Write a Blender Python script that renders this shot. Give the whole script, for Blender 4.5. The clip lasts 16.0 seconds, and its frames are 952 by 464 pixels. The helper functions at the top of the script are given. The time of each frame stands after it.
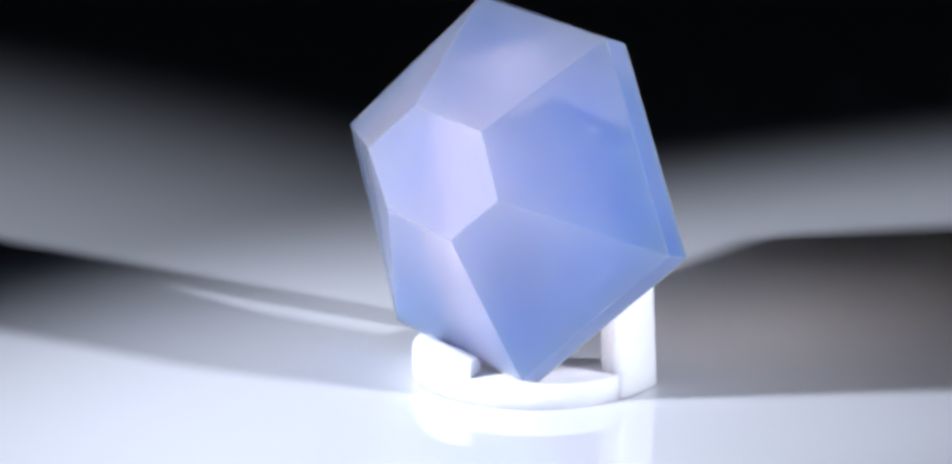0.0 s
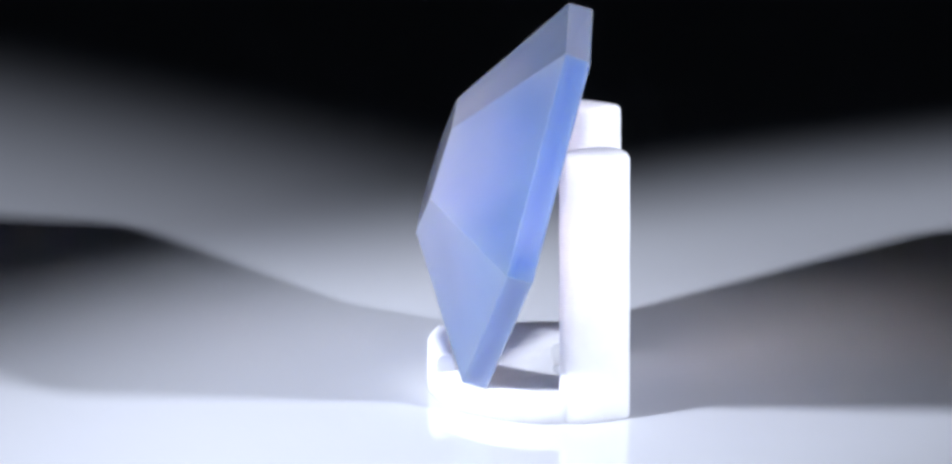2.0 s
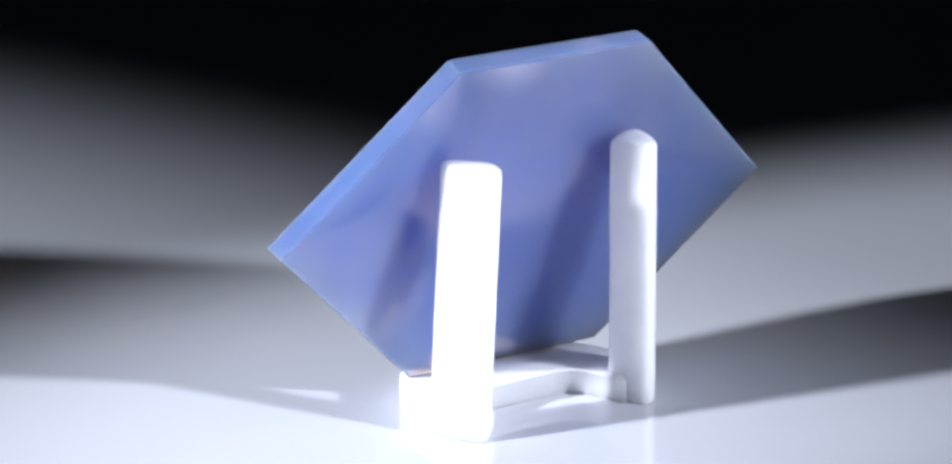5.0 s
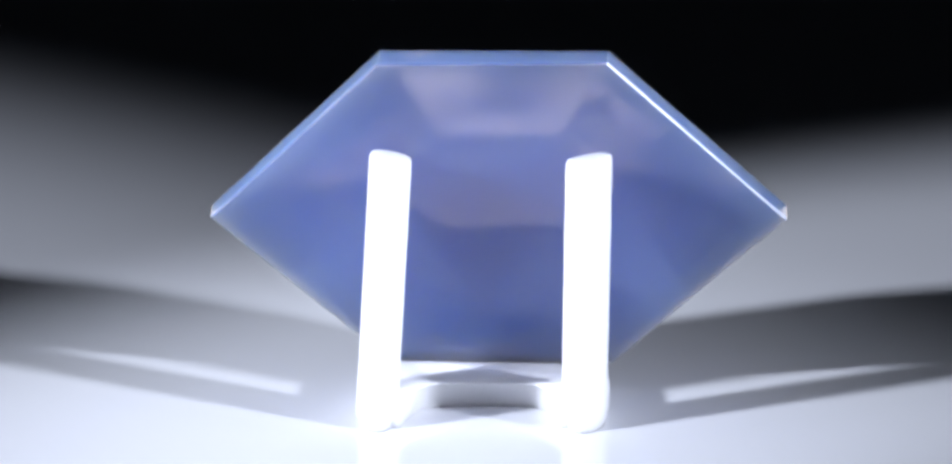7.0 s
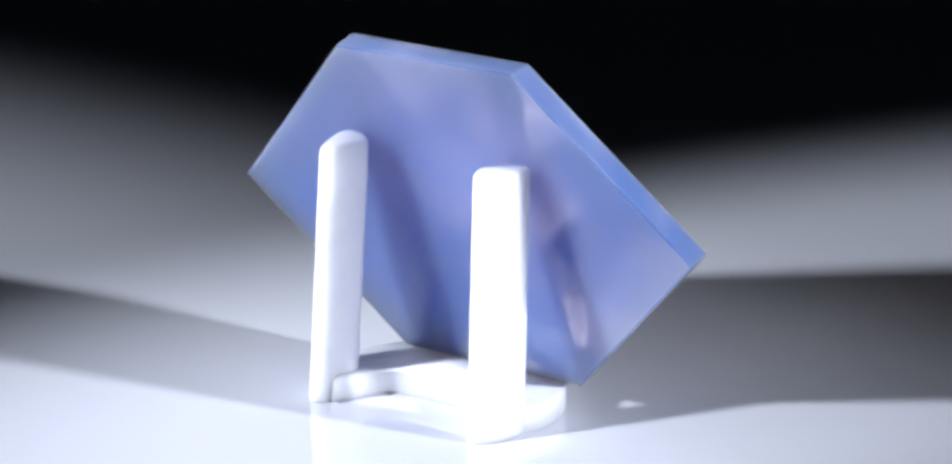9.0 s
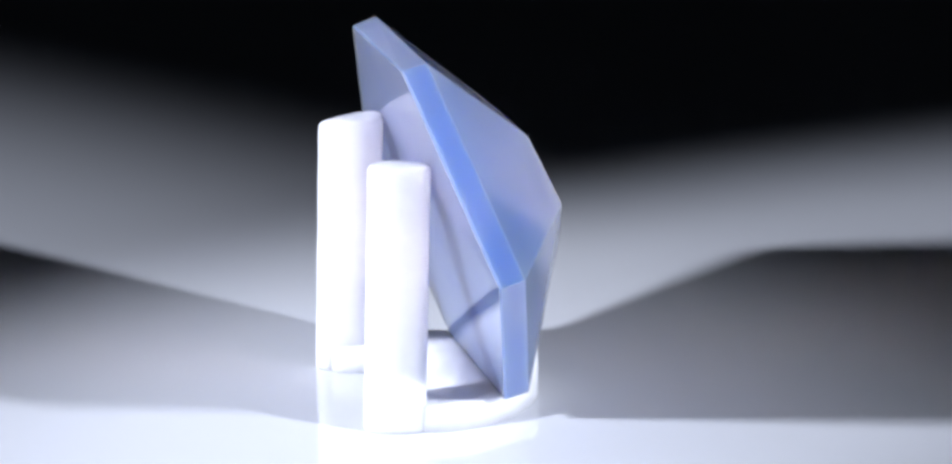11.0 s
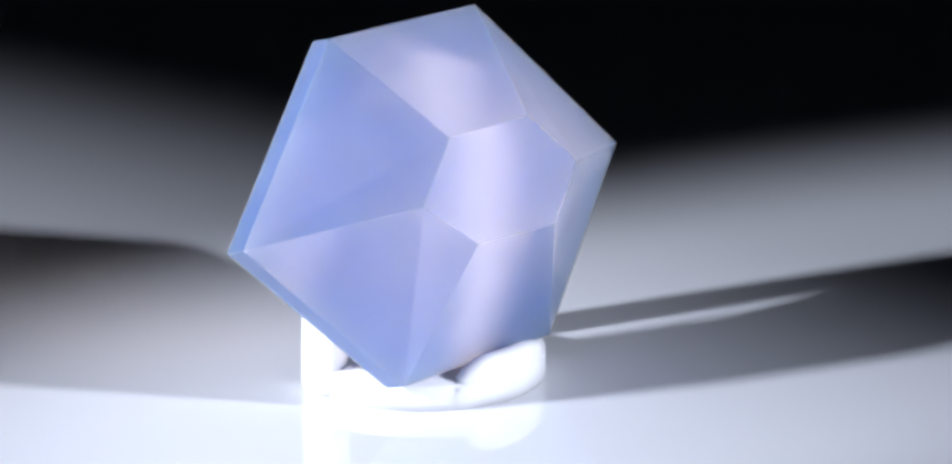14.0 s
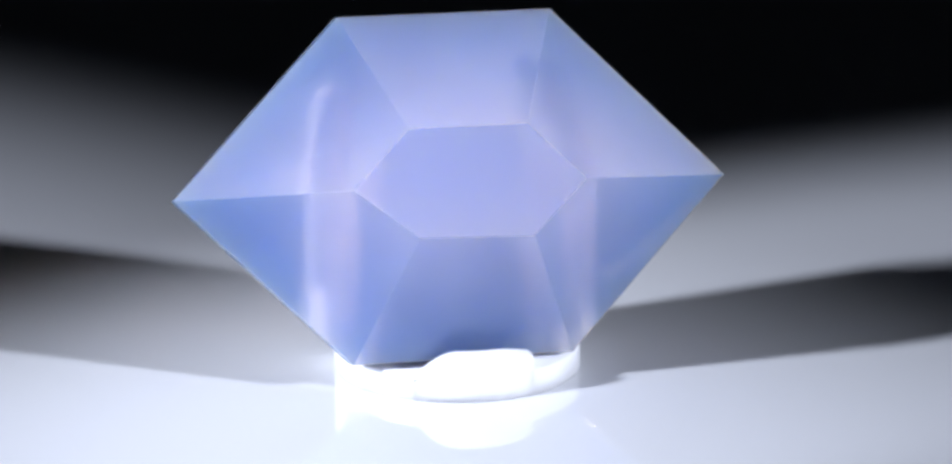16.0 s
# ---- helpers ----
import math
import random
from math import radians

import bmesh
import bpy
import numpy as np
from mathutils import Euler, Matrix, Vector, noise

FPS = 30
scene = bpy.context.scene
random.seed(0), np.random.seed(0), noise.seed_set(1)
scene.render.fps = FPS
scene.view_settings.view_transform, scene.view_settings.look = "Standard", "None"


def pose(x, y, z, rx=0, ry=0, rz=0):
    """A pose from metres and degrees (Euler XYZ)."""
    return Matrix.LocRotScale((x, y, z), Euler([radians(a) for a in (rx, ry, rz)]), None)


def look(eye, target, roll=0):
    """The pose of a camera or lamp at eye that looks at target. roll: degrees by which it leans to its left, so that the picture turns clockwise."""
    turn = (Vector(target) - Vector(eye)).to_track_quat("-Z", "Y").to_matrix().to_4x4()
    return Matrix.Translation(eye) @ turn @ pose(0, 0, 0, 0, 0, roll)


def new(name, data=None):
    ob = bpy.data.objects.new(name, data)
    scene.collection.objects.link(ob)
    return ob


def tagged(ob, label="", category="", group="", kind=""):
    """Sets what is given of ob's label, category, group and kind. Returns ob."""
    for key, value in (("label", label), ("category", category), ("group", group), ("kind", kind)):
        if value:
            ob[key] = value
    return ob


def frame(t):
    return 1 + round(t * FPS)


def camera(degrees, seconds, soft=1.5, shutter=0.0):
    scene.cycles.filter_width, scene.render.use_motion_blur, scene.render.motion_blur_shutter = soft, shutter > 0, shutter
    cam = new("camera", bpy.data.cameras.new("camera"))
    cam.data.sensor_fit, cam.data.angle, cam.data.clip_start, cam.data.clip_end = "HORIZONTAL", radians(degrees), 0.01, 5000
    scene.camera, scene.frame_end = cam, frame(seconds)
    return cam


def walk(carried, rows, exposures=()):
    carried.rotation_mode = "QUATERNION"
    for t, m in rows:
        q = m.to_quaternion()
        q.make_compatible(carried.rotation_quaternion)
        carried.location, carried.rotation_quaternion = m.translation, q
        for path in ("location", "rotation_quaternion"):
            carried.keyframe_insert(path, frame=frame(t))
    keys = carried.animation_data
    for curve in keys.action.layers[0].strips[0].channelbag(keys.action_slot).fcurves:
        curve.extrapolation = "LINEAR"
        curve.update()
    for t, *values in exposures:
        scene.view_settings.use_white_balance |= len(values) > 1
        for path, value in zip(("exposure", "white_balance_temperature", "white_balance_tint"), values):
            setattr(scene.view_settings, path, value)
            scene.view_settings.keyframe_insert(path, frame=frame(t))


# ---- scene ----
# Lengths below are in millimetres, turned into metres by MM.
MM = 0.001
SPIN = 18.154          # degrees a second, clockwise from above


def turn(t):
    """The turn of the stand about the upright axis at t seconds, in degrees."""
    return 180.0 - SPIN * (t - 7.0)


# ---- camera ----
cam = camera(15.79, 16.0, soft=3.0)
EYE = Vector((0, -233.9, 79.12)) * MM
AIM = EYE + Vector((-0.0014, 1.0, -0.2894))
walk(cam, [(0.0, look(EYE, AIM)), (16.0, look(EYE, AIM))], exposures=[(0.0, 0.0), (16.0, 0.0)])

# ---- world and lamps ----
world = bpy.data.worlds.new("dark_studio")
scene.world = world
world.use_nodes = True
world.node_tree.nodes["Background"].inputs[0].default_value = (0.5, 0.6, 0.8, 1)
world.node_tree.nodes["Background"].inputs[1].default_value = 0.007


def spot(name, eye, target, tilt, watts, cone, wide, blend, size, colour):
    """A focused lamp; wide: how much wider than high its oval beam is; tilt: the oval's turn in degrees."""
    data = bpy.data.lights.new(name, "SPOT")
    data.energy, data.spot_size, data.spot_blend = watts, radians(cone), blend
    data.shadow_soft_size, data.color = size * MM, colour
    ob = new(name, data)
    ob.matrix_world = look(Vector(eye) * MM, Vector(target) * MM, tilt) @ Matrix.Diagonal((wide, 1, 1, 1))
    return ob


RIGHT_LAMP, LEFT_LAMP = (467, -259, 205), (-289, -141, 137)
COOL = (0.815, 0.872, 1.03)
spot("spot_lamp", RIGHT_LAMP, (-80.0, 19.6, 0), 20, 22.3, 8.95, 1.7, 0.494, 21, COOL)
spot("spot_lamp", LEFT_LAMP, (14.2, 7.6, 0), -20, 9.8, 10.1, 1.35, 0.454, 13, COOL)


# ---- materials ----
def material(name):
    m = bpy.data.materials.new(name)
    m.use_nodes = True
    n = m.node_tree.nodes
    return m, n, m.node_tree.links, n["Principled BSDF"]


def noise_node(n, l, scale, detail=4.0, kind="Object"):
    tc = n.new("ShaderNodeTexCoord")
    t = n.new("ShaderNodeTexNoise")
    t.inputs["Scale"].default_value, t.inputs["Detail"].default_value = scale, detail
    l.new(tc.outputs[kind], t.inputs["Vector"])
    return t


def ramp(n, l, src, stops):
    r = n.new("ShaderNodeValToRGB")
    for i, (p, c) in enumerate(stops):
        e = r.color_ramp.elements[i] if i < 2 else r.color_ramp.elements.new(p)
        e.position, e.color = p, (*c, 1)
    l.new(src, r.inputs[0])
    return r


def acrylic_material():
    m, n, l, b = material("white_acrylic")
    t = noise_node(n, l, 9.0)
    r = ramp(n, l, t.outputs[0], [(0.3, (0.76, 0.77, 0.80)), (0.7, (0.80, 0.81, 0.84))])
    l.new(r.outputs[0], b.inputs["Base Color"])
    t2 = noise_node(n, l, 160.0, 3.0)
    r2 = ramp(n, l, t2.outputs[0], [(0.3, (0.03, 0.03, 0.03)), (0.75, (0.07, 0.07, 0.07))])
    l.new(r2.outputs[0], b.inputs["Roughness"])
    b.inputs["IOR"].default_value = 1.49
    return m


def plastic_material(name, milky, depth):
    m, n, l, b = material(name)
    t = noise_node(n, l, 500.0)
    r = ramp(n, l, t.outputs[0], [(0.3, (0.83, 0.83, 0.84)), (0.7, (0.88, 0.88, 0.89))])
    l.new(r.outputs[0], b.inputs["Base Color"])
    b.inputs["Subsurface Weight"].default_value = milky
    b.inputs["Subsurface Radius"].default_value = (1.0, 1.0, 1.0)
    b.inputs["Subsurface Scale"].default_value = depth * MM
    b.inputs["Roughness"].default_value = 0.42
    t2 = noise_node(n, l, 420.0, 5.0)
    bump = n.new("ShaderNodeBump")
    bump.inputs["Distance"].default_value = 0.10 * MM
    l.new(t2.outputs[0], bump.inputs["Height"])
    l.new(bump.outputs[0], b.inputs["Normal"])
    return m


def stone_material(name, rough, clear, wavy=0.0, depth=6.0, deep=None, fine=0.26):
    """Milky blue body that scatters blue light back and lets warmer light through."""
    m, n, l, b = material(name)
    # scattered light painted as colour: a pale lavender core under the table, deeper blue towards the rim and the back,
    # with a cloudy edge
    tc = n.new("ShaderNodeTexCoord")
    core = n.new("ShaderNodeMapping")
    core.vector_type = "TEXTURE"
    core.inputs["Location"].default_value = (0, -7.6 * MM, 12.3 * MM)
    core.inputs["Scale"].default_value = [k * MM for k in SCATTER_CORE]
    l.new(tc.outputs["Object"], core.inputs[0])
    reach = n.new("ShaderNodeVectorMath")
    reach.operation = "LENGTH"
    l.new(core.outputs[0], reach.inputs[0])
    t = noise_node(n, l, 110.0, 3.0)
    scatter_zone = n.new("ShaderNodeMath")
    scatter_zone.operation = "MULTIPLY_ADD"
    scatter_zone.inputs[1].default_value = 0.4
    l.new(t.outputs[0], scatter_zone.inputs[0])
    l.new(reach.outputs["Value"], scatter_zone.inputs[2])
    r = ramp(n, l, scatter_zone.outputs[0], [(0.4, SCATTER_PALE), (1.0, deep or SCATTER_DEEP)])
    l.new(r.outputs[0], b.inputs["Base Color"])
    b.inputs["Roughness"].default_value = rough
    b.inputs["IOR"].default_value = 1.54
    b.inputs["Subsurface Weight"].default_value = 1.0
    b.inputs["Subsurface Radius"].default_value = (1.2, 1.1, 1.0)
    b.inputs["Subsurface Scale"].default_value = depth * MM
    b.inputs["Subsurface Anisotropy"].default_value = 0.4
    b.inputs["Specular IOR Level"].default_value = 0.0
    clouded = n.new("ShaderNodeBsdfRefraction")
    clearer = n.new("ShaderNodeBsdfRefraction")
    for node, blur in ((clouded, HAZE_WIDE), (clearer, fine)):
        node.inputs["Color"].default_value = (*TRANSMITTED, 1)
        node.inputs["Roughness"].default_value = blur
        node.inputs["IOR"].default_value = 1.54
    through_body = n.new("ShaderNodeMixShader")
    through_body.inputs[0].default_value = FINE_SHARE
    l.new(clouded.outputs[0], through_body.inputs[1])
    l.new(clearer.outputs[0], through_body.inputs[2])
    body = n.new("ShaderNodeMixShader")
    # soft patches where the stone is a little clearer or milkier
    wisp = noise_node(n, l, 95.0, 2.0)
    haze = n.new("ShaderNodeMapRange")
    haze.inputs["From Min"].default_value, haze.inputs["From Max"].default_value = 0.3, 0.7
    haze.inputs["To Min"].default_value, haze.inputs["To Max"].default_value = clear - 0.05, clear + 0.05
    l.new(wisp.outputs[0], haze.inputs["Value"])
    l.new(haze.outputs[0], body.inputs[0])
    l.new(b.outputs[0], body.inputs[1])
    l.new(through_body.outputs[0], body.inputs[2])
    polish = n.new("ShaderNodeBsdfGlossy")
    polish.inputs["Roughness"].default_value = rough
    fresnel = n.new("ShaderNodeFresnel")
    fresnel.inputs["IOR"].default_value = 1.54
    x = n.new("ShaderNodeMixShader")
    l.new(fresnel.outputs[0], x.inputs[0])
    l.new(body.outputs[0], x.inputs[1])
    l.new(polish.outputs[0], x.inputs[2])
    l.new(x.outputs[0], n["Material Output"].inputs["Surface"])
    if wavy:
        w = noise_node(n, l, 130.0, 1.0)
        bump = n.new("ShaderNodeBump")
        bump.inputs["Distance"].default_value = wavy * MM
        l.new(w.outputs[0], bump.inputs["Height"])
        l.new(bump.outputs[0], polish.inputs["Normal"])
    return m


def dark_material():
    m, n, l, b = material("black_cloth")
    t = noise_node(n, l, 300.0)
    r = ramp(n, l, t.outputs[0], [(0.3, (0.035, 0.035, 0.040)), (0.7, (0.055, 0.055, 0.062))])
    l.new(r.outputs[0], b.inputs["Base Color"])
    b.inputs["Roughness"].default_value = 0.9
    return m


ACRYLIC, CLOTH = acrylic_material(), dark_material()
PLASTIC, POST_PLASTIC = plastic_material("white_plastic", 0.6, 1.1), plastic_material("milky_white_plastic", 0.9, 2.6)
# pale and deep ends of the painted scattered light, and the reach of its core
SCATTER_DEEP, SCATTER_PALE, SCATTER_CORE = (0.28, 0.42, 0.90), (0.53, 0.575, 0.86), (25, 9.5, 17)
TRANSMITTED = (1.0, 0.895, 0.81)
HAZE_WIDE, FINE_SHARE = 0.62, 0.88
# one stone: deeper blues painted on rim, girdle and back for weaker scattered light
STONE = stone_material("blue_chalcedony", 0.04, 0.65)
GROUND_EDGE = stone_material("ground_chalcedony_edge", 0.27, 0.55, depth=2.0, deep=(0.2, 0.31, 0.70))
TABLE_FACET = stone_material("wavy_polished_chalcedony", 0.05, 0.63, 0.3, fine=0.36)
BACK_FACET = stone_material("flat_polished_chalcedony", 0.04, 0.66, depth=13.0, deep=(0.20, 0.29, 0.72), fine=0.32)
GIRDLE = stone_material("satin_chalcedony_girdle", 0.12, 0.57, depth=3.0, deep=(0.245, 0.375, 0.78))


# ---- mesh helpers ----
def mesh_of(name, bm, mat, smooth=False):
    me = bpy.data.meshes.new(name)
    bmesh.ops.recalc_face_normals(bm, faces=bm.faces)
    bm.to_mesh(me)
    bm.free()
    me.materials.append(mat)
    for p in me.polygons:
        p.use_smooth = smooth
    return me


def part(name, bm, mat, parent, label="", smooth=False):
    ob = new(name, mesh_of(name, bm, mat, smooth))
    ob.parent = parent
    if label:
        tagged(ob, label)
    return ob


def box(bm, x0, x1, y0, y1, z0, z1):
    vs = [bm.verts.new((x * MM, y * MM, z * MM)) for z in (z0, z1) for x, y in ((x0, y0), (x1, y0), (x1, y1), (x0, y1))]
    for f in ((3, 2, 1, 0), (4, 5, 6, 7), (0, 1, 5, 4), (1, 2, 6, 5), (2, 3, 7, 6), (3, 0, 4, 7)):
        bm.faces.new([vs[i] for i in f])


def prism(bm, low, high, z0, z1):
    """A closed prism between two outlines with equal counts."""
    a = [bm.verts.new((x * MM, y * MM, z0 * MM)) for x, y in low]
    b = [bm.verts.new((x * MM, y * MM, z1 * MM)) for x, y in high]
    bm.faces.new(a[::-1])
    bm.faces.new(b)
    for i in range(len(a)):
        j = (i + 1) % len(a)
        bm.faces.new((a[i], a[j], b[j], b[i]))


# ---- setting ----
def setting():
    bm = bmesh.new()
    box(bm, -1500, 1500, -1500, 1500, -6, 0)
    tagged(new("floor", mesh_of("floor", bm, ACRYLIC)), "glossy white acrylic sheet under the stand", "table surface", kind="structure")
    walls = (("wall_north", -1500, 1500, 1500, 1520), ("wall_south", -1500, 1500, -1520, -1500),
             ("wall_east", 1500, 1520, -1500, 1500), ("wall_west", -1520, -1500, -1500, 1500))
    for name, x0, x1, y0, y1 in walls:
        bm = bmesh.new()
        box(bm, x0, x1, y0, y1, -6, 1500)
        tagged(new(name, mesh_of(name, bm, CLOTH)), "plain black cloth studio wall in the dark", "wall", kind="structure")


setting()


# ---- display stand ----
def rounded(points, steps=5):
    """A closed smooth curve through the corner points."""
    out, n = [], len(points)
    for i in range(n):
        p0, p1, p2, p3 = (Vector(points[(i + k - 1) % n]) for k in range(4))
        for k in range(steps):
            u = k / steps
            out.append(0.5 * (2 * p1 + (p2 - p0) * u + (2 * p0 - 5 * p1 + 4 * p2 - p3) * u * u + (3 * p1 - p0 - 3 * p2 + p3) * u ** 3))
    return out


def post_mesh(low, lean, height=19.0):
    """An upright bar; lean: how far its top stands out of plumb. The top is bowed across its thickness and its rim is eased."""
    bm = bmesh.new()
    curve = rounded(low)
    for _ in range(5):
        curve = [(curve[i - 1] + 2 * p + curve[(i + 1) % len(curve)]) / 4 for i, p in enumerate(curve)]
    mid = sum(curve, Vector((0, 0))) / len(curve)
    curve = [mid + (p - mid) * 1.025 for p in curve]
    across = Vector((0.81 * math.copysign(1, mid.x), 0.59))

    def ring(keep, z, bow):
        row = []
        for p in curve:
            q = mid + (p - mid) * keep
            up = z - bow * 0.09 * (q - mid).dot(across) ** 2
            row.append(bm.verts.new(((q.x + lean[0] * up / 19) * MM, (q.y + lean[1] * up / 19) * MM, up * MM)))
        return row

    rows = [ring(0.97, 0.03, 0), ring(1.0, 0.22, 0)] + [ring(1 + 0.006 * math.sin(z * 1.1 + lean[0]), z, 0) for z in (1.2, 2.5, 4, 6, 8.5, 11, 13.5, 16)]
    rows += [ring(k, height - d, 1) for k, d in ((1.0, 0.55), (0.985, 0.28), (0.95, 0.1), (0.88, 0.02), (0.6, 0), (0.3, 0))]
    for a, b in zip(rows, rows[1:]):
        for i in range(len(a)):
            j = (i + 1) % len(a)
            bm.faces.new((a[i], a[j], b[j], b[i]))
    bm.faces.new(rows[0][::-1])
    bm.faces.new(rows[-1])
    return bm


def display_stand():
    root = tagged(new("display_stand"), "small white plastic stand with two upright posts, on glossy acrylic", "display stand")
    cx, cy, rad = -0.2, 5.1, 8.9

    def on_arc(deg, r=rad):
        return cx + r * math.cos(radians(deg)), cy + r * math.sin(radians(deg))

    # the foot: a round plate with a notch at the back, between the posts
    outline = [on_arc(148 + k * 4.0, 8.9 - 0.22 * min(1.0, max(0.0, abs(k - 30.5) - 22) / 4)) for k in range(62)]
    outline += [(5.6, 9.2), (5.0, 7.2), (4.5, 6.0), (3.7, 5.2), (2.6, 4.9), (-2.8, 4.9), (-3.9, 5.2), (-4.7, 6.0), (-5.2, 7.2), (-5.6, 9.2)]
    bm = bmesh.new()
    prism(bm, outline, outline, 0.03, 1.9)
    flat = [e for e in bm.edges if abs(e.verts[0].co.z - e.verts[1].co.z) < 1e-6 and e.verts[0].co.z > 1e-3]
    bmesh.ops.bevel(bm, geom=flat, offset=0.22 * MM, segments=3, affect="EDGES")
    part("base_plate", bm, PLASTIC, root, smooth=True)

    # the raised lip that keeps the stone from sliding forward
    bm = bmesh.new()
    rows = []
    for k in range(25):
        u = k / 24
        deg = 233 + 58 * u
        top = 1.7 + 1.9 * math.sin(min(1.0, u / 0.36) * math.pi / 2) ** 0.8 - 0.4 * max(0.0, (u - 0.66) / 0.34) ** 2
        out = 8.905
        prof = [(out, 0.06), (out, 1.45), (out, 1.6), (out - 0.02, top - 0.45), (8.62, top - 0.08), (8.2, top), (7.75, top - 0.1), (7.5, top - 0.5), (7.35, 1.6), (7.35, 0.06)]
        ring = []
        for r, z in prof:
            x, y = on_arc(deg, r)
            ring.append(bm.verts.new((x * MM, y * MM, max(z, 0.06) * MM)))
        rows.append(ring)
    for a, b in zip(rows, rows[1:]):
        for i in range(len(a)):
            j = (i + 1) % len(a)
            bm.faces.new((a[i], a[j], b[j], b[i]))
    for ring in (rows[0], rows[-1][::-1]):
        bm.faces.new([bm.verts.new(v.co) for v in ring])
    part("front_lip", bm, PLASTIC, root, smooth=True)

    # two upright posts, one leaning a little inwards
    for low, lean in (([(5.78, 7.32), (6.4, 6.2), (7.49, 5.45), (8.7, 5.77), (8.5, 7.76), (7.62, 10.24), (6.57, 10.0), (6.1, 9.02)], (-1.11, -0.15)),
                      ([(-8.78, 6.89), (-7.88, 6.55), (-6.24, 7.2), (-5.58, 7.97), (-6.2, 9.75), (-6.9, 10.7), (-8.25, 9.75), (-8.7, 7.9)], (-0.18, -0.41))):
        part("post", post_mesh(low, lean), POST_PLASTIC, root, smooth=True)
    return root


STAND = display_stand()


# ---- faceted stone ----
def faceted_stone():
    back = [(-7.55, 24.74), (8.08, 24.42), (20.14, 11.9), (7.8, -0.1), (-8.1, 0.08), (-20.08, 12.42)]
    girdle = [(-7.6, 24.69), (7.95, 24.54), (20.17, 11.86), (7.98, -0.14), (-8.1, 0.02), (-20.12, 12.44)]
    table = [(-4.18, 16.31), (4.3, 16.22), (8.26, 12.13), (4.2, 8.34), (-4.0, 8.7), (-8.4, 12.28)]
    bm = bmesh.new()
    b = [bm.verts.new((x * MM, 0.1 * MM, z * MM)) for x, z in back]
    g = [bm.verts.new((x * MM, -1.69 * MM, z * MM)) for x, z in girdle]
    t = [bm.verts.new((x * MM, -(7.64 - 0.038 * (z - 12.3)) * MM, z * MM)) for x, z in table]
    bm.faces.new(b).material_index = 4
    bm.faces.new(t).material_index = 2
    for i in range(6):
        j = (i + 1) % 6
        bm.faces.new((b[i], b[j], g[j], g[i])).material_index = 3
        bm.faces.new((g[i], g[j], t[j], t[i]))
    bmesh.ops.recalc_face_normals(bm, faces=bm.faces)
    rim = [e for e in bm.edges if all(v.co.y > 0.05 * MM for v in e.verts)]
    cut = bmesh.ops.bevel(bm, geom=rim, offset=0.10 * MM, segments=1, affect="EDGES")
    for f in cut["faces"]:
        f.material_index = 1
    # the ground rim leans a little more outwards than backwards
    for v in {v for f in cut["faces"] for v in f.verts if v.co.y < 0.05 * MM}:
        v.co.y -= 0.022 * MM
    fine = [e for e in bm.edges if all(v.co.y < -0.5 * MM for v in e.verts)]
    bmesh.ops.bevel(bm, geom=fine, offset=0.022 * MM, segments=2, affect="EDGES")
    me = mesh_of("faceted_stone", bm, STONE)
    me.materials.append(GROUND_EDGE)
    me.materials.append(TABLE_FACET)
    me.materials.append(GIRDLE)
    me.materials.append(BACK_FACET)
    ob = new("faceted_stone", me)
    return tagged(ob, "translucent pale blue chalcedony, a faceted hexagon leaning on white posts", "gemstone")


GEM = faceted_stone()
GEM_REST = pose(0, 0, 0, 0, 0, -2.9) @ pose(-1.394 * MM, 0.621 * MM, 2.0 * MM, -16.62)


def motions():
    times = [float(k) for k in range(17)]
    walk(STAND, [(t, pose(0, 0, 0, 0, 0, turn(t))) for t in times])
    walk(GEM, [(t, pose(0, 0, 0, 0, 0, turn(t)) @ GEM_REST) for t in times])


motions()
